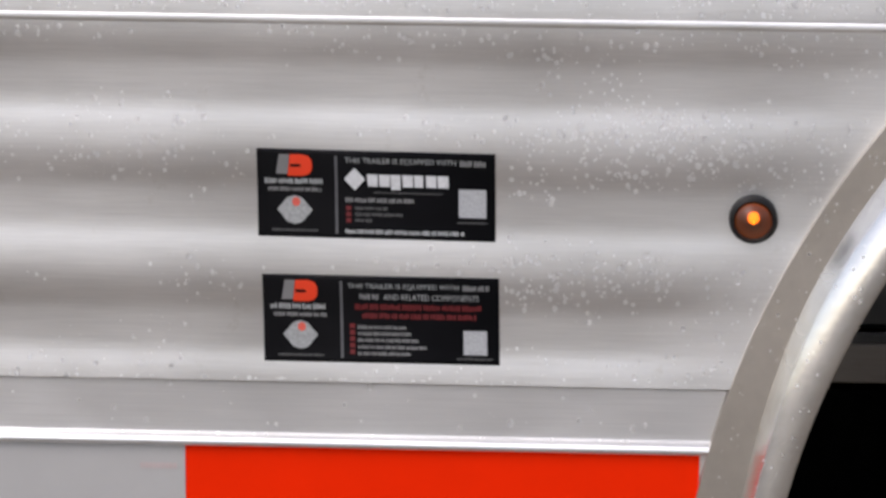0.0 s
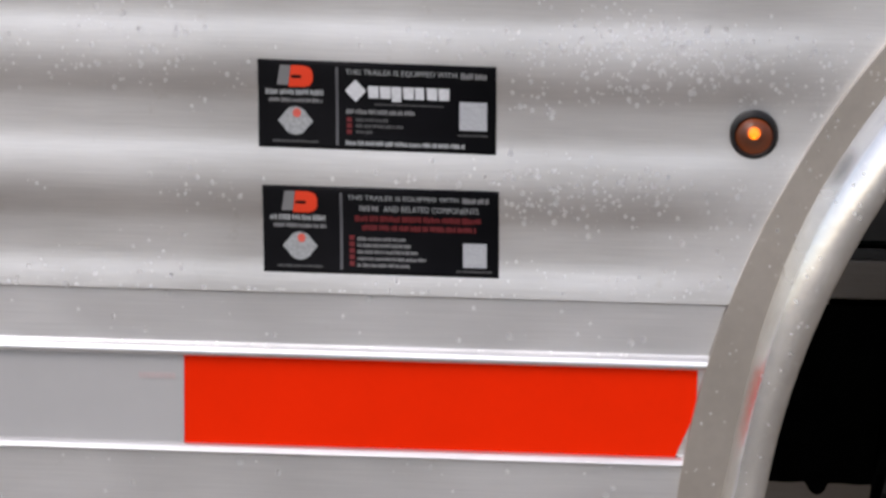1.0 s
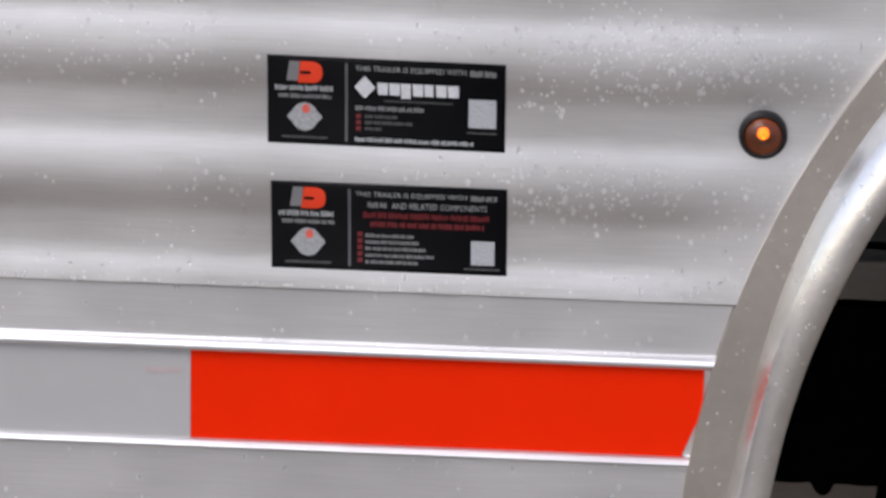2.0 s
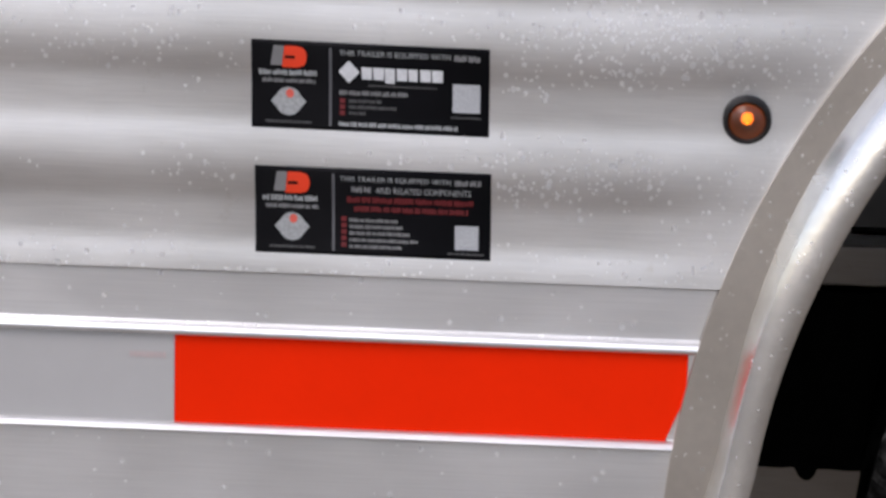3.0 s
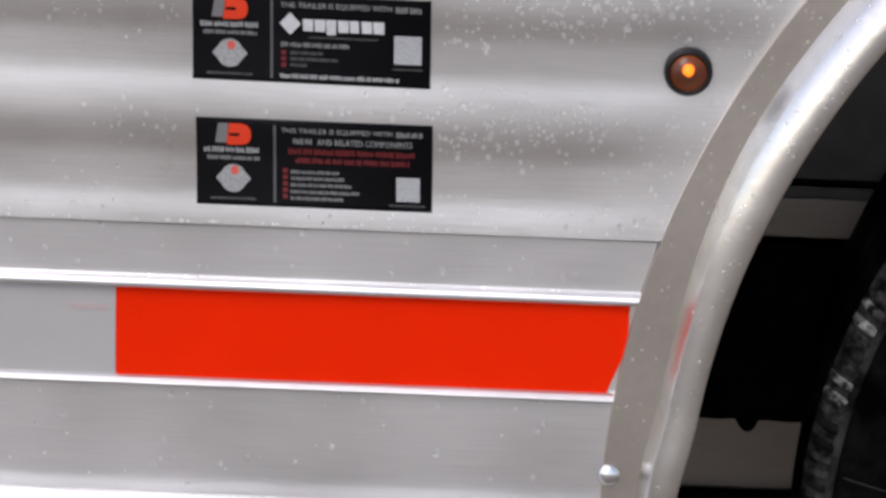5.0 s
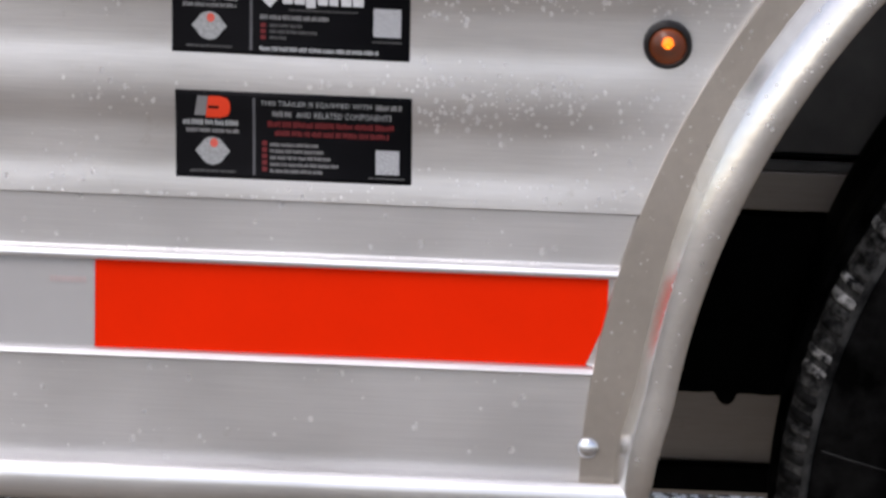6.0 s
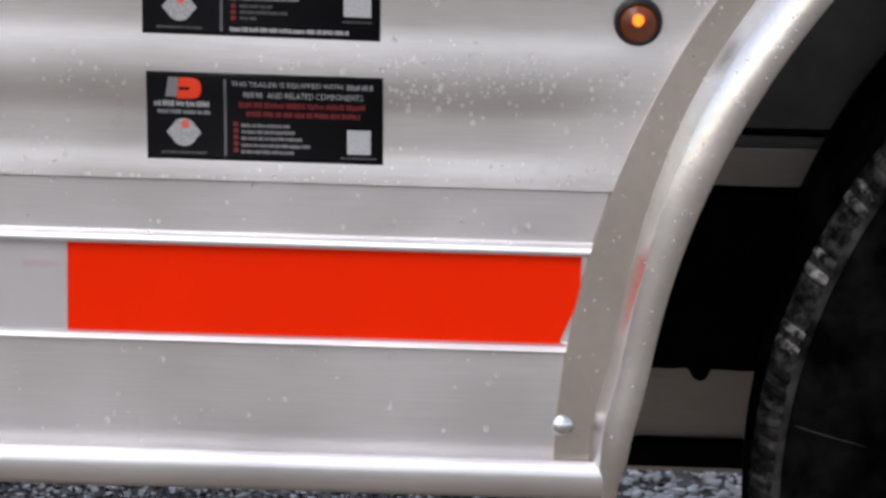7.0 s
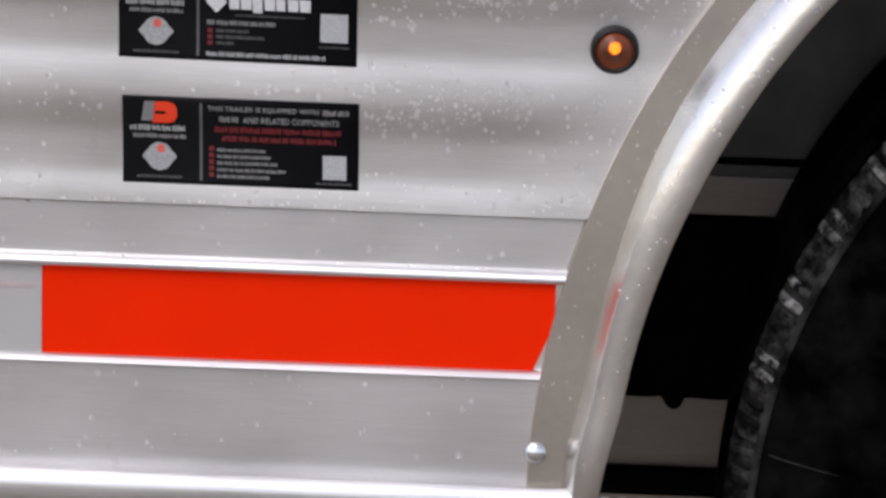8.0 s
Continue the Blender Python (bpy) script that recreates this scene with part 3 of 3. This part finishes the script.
# ---- stickers ----
def sticker(corner, right, down, items, label):
    """A vinyl sticker that follows the corrugation. corner: its upper left; right, down: its edges. Items lie in 0..1 by 0..1."""
    top = new("warning_label")
    top.parent = trailer
    tagged(top, label)

    def place(u, v, lift):
        x = corner[0] + right[0] * u + down[0] * v
        low = corner[1] + right[1] * u + down[1] * v
        z = low
        for _ in range(4):
            z = low - 0.315 * (wave(z) - 0.004)
        return (x, wave(z) - 0.004 - lift, z)

    def patch(name, polys, mat, lift, text=""):
        vs, fs = [], []
        for poly in polys:
            # strips between two chains: poly is a list of (v, u_left, u_right)
            n0 = len(vs)
            for v, a, b in poly:
                vs += [place(a, v, lift), place(b, v, lift)]
            fs += [(n0 + 2 * i, n0 + 2 * i + 2, n0 + 2 * i + 3, n0 + 2 * i + 1) for i in range(len(poly) - 1)]
        return mesh_object(name, vs, fs, mat, top, text, True)

    def rect(a, b, c, d):
        n = max(1, int((d - c) / 0.05))
        return [(v, a, b) for v in steps(c, d, n)]
    back = patch("backing", [rect(0, 1, 0, 1)], LABEL_BLACK, 0.0006, "black vinyl backing")
    solid(back, 0.0004)
    rnd = random.Random(len(items) + 3)
    for kind, mat, a, b, c, d in items:
        if kind == "rect":
            patch("panel", [rect(a, b, c, d)], mat, 0.0009)
        elif kind == "line":
            # words of small bars
            polys, u = [], a
            wide = 0.30 * (d - c) * abs(down[1]) / right[0]
            left = rnd.randint(3, 8)
            while u < b - wide:
                e, f = rnd.choice((0.0, 0.0, 0.18)), rnd.choice((0.0, 0.0, 0.12))
                w = wide * rnd.choice((0.8, 1.0, 1.15))
                polys.append([(c + e * (d - c), u, u + w), (d - f * (d - c), u, u + w)])
                u += w + wide * 0.28
                left -= 1
                if left == 0:
                    u, left = u + wide * 0.7, rnd.randint(3, 8)
            patch("text_line", polys, mat, 0.0009)
        elif kind == "words":
            curve = bpy.data.curves.new("words", "FONT")
            curve.body, curve.resolution_u = mat[1], 2
            ob = new("words", curve)
            bpy.context.view_layer.update()
            me = bpy.data.meshes.new_from_object(ob.evaluated_get(bpy.context.evaluated_depsgraph_get()))
            bpy.data.objects.remove(ob)
            at = np.array([v.co[:2] for v in me.vertices])
            lo, hi = at.min(0), at.max(0)
            vs = [place(a + (b - a) * (x - lo[0]) / (hi[0] - lo[0]), d - (d - c) * (y - lo[1]) / (hi[1] - lo[1]), 0.0009) for x, y in at]
            mesh_object("text_line", vs, [tuple(p.vertices) for p in me.polygons], mat[0], top)
        elif kind == "slab":
            patch("emblem_bar", [[(c, a + 0.014, b + 0.010), (d, a, b)]], mat, 0.0009)
        elif kind == "dee":
            rows = []
            for t in steps(0, 1, 14):
                e = math.sqrt(max(0.0, 1 - abs(2 * t - 1) ** 2.6))
                rows.append((c + (d - c) * t, a + 0.012 * (1 - t), a + (b - a) * (0.62 + 0.38 * e)))
            patch("emblem", [rows], mat, 0.0009, "orange emblem")
            patch("emblem_slot", [rect(a + 0.012, a + 0.055, c + (d - c) * 0.45, c + (d - c) * 0.58)], LABEL_BLACK, 0.0011)
        elif kind == "badge":
            rows = []
            for t in steps(0, 1, 20):
                s = abs(2 * t - 1)
                e = 0.76 * math.sqrt(max(0.0, 1 - s * s)) + 0.24 * max(0.0, 1 - s / 0.45)
                rows.append((c + (d - c) * t, (a + b) / 2 - (b - a) / 2 * e, (a + b) / 2 + (b - a) / 2 * e))
            patch("badge", [rows], mat, 0.0009, "pale grey badge")
            mu, mv = (a + b) / 2 + 0.006, c + (d - c) * 0.22
            patch("badge_dot", [[(mv + 0.052 * math.sin(q), mu - 0.017 * math.cos(q), mu + 0.017 * math.cos(q)) for q in steps(-1.5, 1.5, 8)]],
                  BADGE_DOT, 0.0011)
        elif kind == "diamond":
            m = (c + d) / 2
            patch("diamond", [[(c, (a + b) / 2 - 0.003, (a + b) / 2 + 0.003), (m - 0.008, a, b), (m + 0.008, a, b), (d, (a + b) / 2 - 0.003, (a + b) / 2 + 0.003)]], mat, 0.0009)
        elif kind == "blocks":
            # a wordmark as plain slanted slabs
            w = (b - a) / 7
            for i, (wide, drop) in enumerate(((0.90, 0.0), (0.94, 0.0), (0.86, 0.25), (0.92, 0.0), (0.80, 0.0), (0.92, 0.0), (0.96, 0.0))):
                u = a + i * w
                patch("wordmark_shape", [[(c, u, u + wide * w), (d + drop * (d - c), u + 0.06 * w, u + wide * w)]], mat, 0.0009)
    return top


W, G, D, O, R = LABEL_WHITE, LABEL_GREY, LABEL_DIM, LABEL_ORANGE, LABEL_RED
common = [("slab", G, 0.080, 0.128, 0.055, 0.28), ("dee", O, 0.128, 0.232, 0.055, 0.30), ("line", BADGE, 0.032, 0.278, 0.325, 0.39), ("line", G, 0.045, 0.272, 0.425, 0.475),
          ("badge", BADGE, 0.083, 0.230, 0.520, 0.850), ("line", D, 0.06, 0.255, 0.905, 0.935), ("rect", LABEL_RULE, 0.327, 0.338, 0.06, 0.95)]
first = common + [("words", (BADGE, "THIS TRAILER IS EQUIPPED WITH"), 0.370, 0.835, 0.078, 0.150), ("line", G, 0.852, 0.970, 0.078, 0.150), ("diamond", W, 0.368, 0.452, 0.20, 0.44), ("blocks", W, 0.462, 0.806, 0.262, 0.398),
                  ("line", D, 0.49, 0.78, 0.455, 0.478), ("line", G, 0.37, 0.665, 0.53, 0.585)]
first += [("rect", R, 0.372, 0.394, v, v + 0.052) for v in (0.625, 0.695, 0.765)]
first += [("line", D, 0.41, b, v, v + 0.04) for b, v in ((0.55, 0.63), (0.61, 0.70), (0.485, 0.77))]
first += [("line", BADGE, 0.368, 0.870, 0.892, 0.945), ("rect", LABEL_PANEL, 0.846, 0.962, 0.405, 0.730), ("line", D, 0.84, 0.97, 0.775, 0.80)]
second = common + [("words", (BADGE, "THIS TRAILER IS EQUIPPED WITH"), 0.36, 0.830, 0.085, 0.150), ("line", G, 0.847, 0.965, 0.085, 0.150),
                   ("line", G, 0.41, 0.495, 0.20, 0.268), ("words", (BADGE, "AND RELATED COMPONENTS"), 0.512, 0.915, 0.20, 0.268), ("line", R, 0.39, 0.94, 0.315, 0.385), ("line", R, 0.42, 0.905, 0.42, 0.485)]
second += [("rect", R, 0.366, 0.388, v, v + 0.055) for v in (0.545, 0.62, 0.695, 0.77, 0.845)]
second += [("line", G, 0.40, b, v, v + 0.042) for b, v in ((0.61, 0.565), (0.63, 0.64), (0.66, 0.715), (0.69, 0.795), (0.63, 0.87))]
second += [("rect", LABEL_PANEL, 0.848, 0.948, 0.605, 0.885), ("line", D, 0.82, 0.975, 0.92, 0.945)]
sticker((0.0412, 0.7013), (0.1291, -0.0013), (0.0005, -0.0490), first, "black vinyl sticker with white and red print and an orange emblem")
sticker((0.0438, 0.6305), (0.1290, -0.0003), (0.0008, -0.0493), second, "black vinyl sticker with red and grey lines of print")


# ---- rain beads ----
def build_drops():
    rnd = random.Random(11)
    verts, faces = [], []
    ringn, levels = 8, 3

    def bead(x, y, z, normal, r):
        n = Vector(normal).normalized()
        t = n.orthogonal().normalized()
        b = n.cross(t)
        k = len(verts)
        long = rnd.uniform(1.0, 1.35)
        for lv in range(levels):
            q = lv / levels * math.pi / 2
            for i in range(ringn):
                a = 2 * math.pi * i / ringn
                p = (t * math.cos(a) + b * math.sin(a)) * r * math.cos(q) + n * (r * 0.24 * math.sin(q) - 0.0002)
                p.z *= long
                verts.append((x + p.x, y + p.y, z + p.z))
        top = n * r * 0.24
        verts.append((x + top.x, y + top.y, z + top.z))
        for lv in range(levels - 1):
            for i in range(ringn):
                i2 = (i + 1) % ringn
                faces.append((k + lv * ringn + i, k + lv * ringn + i2, k + (lv + 1) * ringn + i2, k + (lv + 1) * ringn + i))
        for i in range(ringn):
            faces.append((k + (levels - 1) * ringn + i, k + (levels - 1) * ringn + (i + 1) % ringn, k + levels * ringn))

    def on_sticker(x, z):
        return 0.038 < x < 0.176 and (0.650 < z < 0.706 or 0.580 < z < 0.635)
    made = 0
    while made < 3300:
        x, z = rnd.uniform(-0.25, 0.45), rnd.uniform(0.572, 0.80)
        thick = noise.noise(Vector((x * 9, 3.1, z * 24))) + 0.55 * noise.noise(Vector((x * 31, 7.7, z * 60)))
        crest = math.cos(2 * math.pi * (z - BRIGHT + PITCH / 4) / PITCH)
        if thick + 0.40 * crest + 1.1 * (x - 0.12) < rnd.uniform(-0.35, 1.0) or on_sticker(x, z):
            continue
        if abs(SEAM - z) < 0.004 or (x - ARCH_X) ** 2 + (z - ARCH_Z) ** 2 < 0.5195 ** 2 or (x - 0.31) ** 2 + (z - 0.6670) ** 2 < 0.016 ** 2:
            continue
        dz = 0.0005
        slope = (wave(z + dz, x) - wave(z - dz, x)) / (2 * dz)
        y = wave(z, x) - (0.004 if z < SEAM else 0.0055)
        bead(x, y, z, (0, -1, slope), 0.0005 + 0.0013 * rnd.random() ** 3.0)
        made += 1
    for _ in range(120):
        lo, hi = rnd.choice(((0.4145, 0.474), (0.4145, 0.474), (0.5415, 0.567)))
        x, z = rnd.uniform(-0.25, 0.262), rnd.uniform(lo, hi)
        bead(x, 0.0, z, (0, -1, 0), 0.0006 + 0.0016 * rnd.random() ** 2)
    for _ in range(24):
        x = rnd.uniform(-0.25, 0.27)
        bead(x, -0.004, 0.5402, (0, -0.4, 1), rnd.uniform(0.0006, 0.0014))
    for _ in range(60):
        bead(rnd.uniform(-0.25, 0.29), wave(SHEET_LOW) - 0.004, SHEET_LOW + 0.001, (0, -1, -0.3), rnd.uniform(0.0007, 0.0016))
    for _ in range(320):
        a = 50 * rnd.random() ** 0.55
        c, s = math.cos(radians(a)), math.sin(radians(a))
        if rnd.random() < 0.55:
            r, y, nr = rnd.uniform(roll_outer(a) + 0.001, 0.5155), FLANGE_Y, (0, -1, 0)
        else:
            ring = roll_ring(a)
            j = rnd.randint(6, 22)
            r, y = ring[j]
            dr, dy = ring[j + 1][0] - ring[j - 1][0], ring[j + 1][1] - ring[j - 1][1]
            n2 = (-dy, dr)
            nr = (-c * n2[0], n2[1], s * n2[0])
        bead(ARCH_X - r * c, y, ARCH_Z + r * s, nr, 0.0004 + 0.0009 * rnd.random() ** 2)
    ob = mesh_object("raindrops", verts, faces, WATER, None, "", True)
    return tagged(ob, "clear raindrops beaded on the aluminium sheet", "raindrops", kind="stuff")


build_drops()
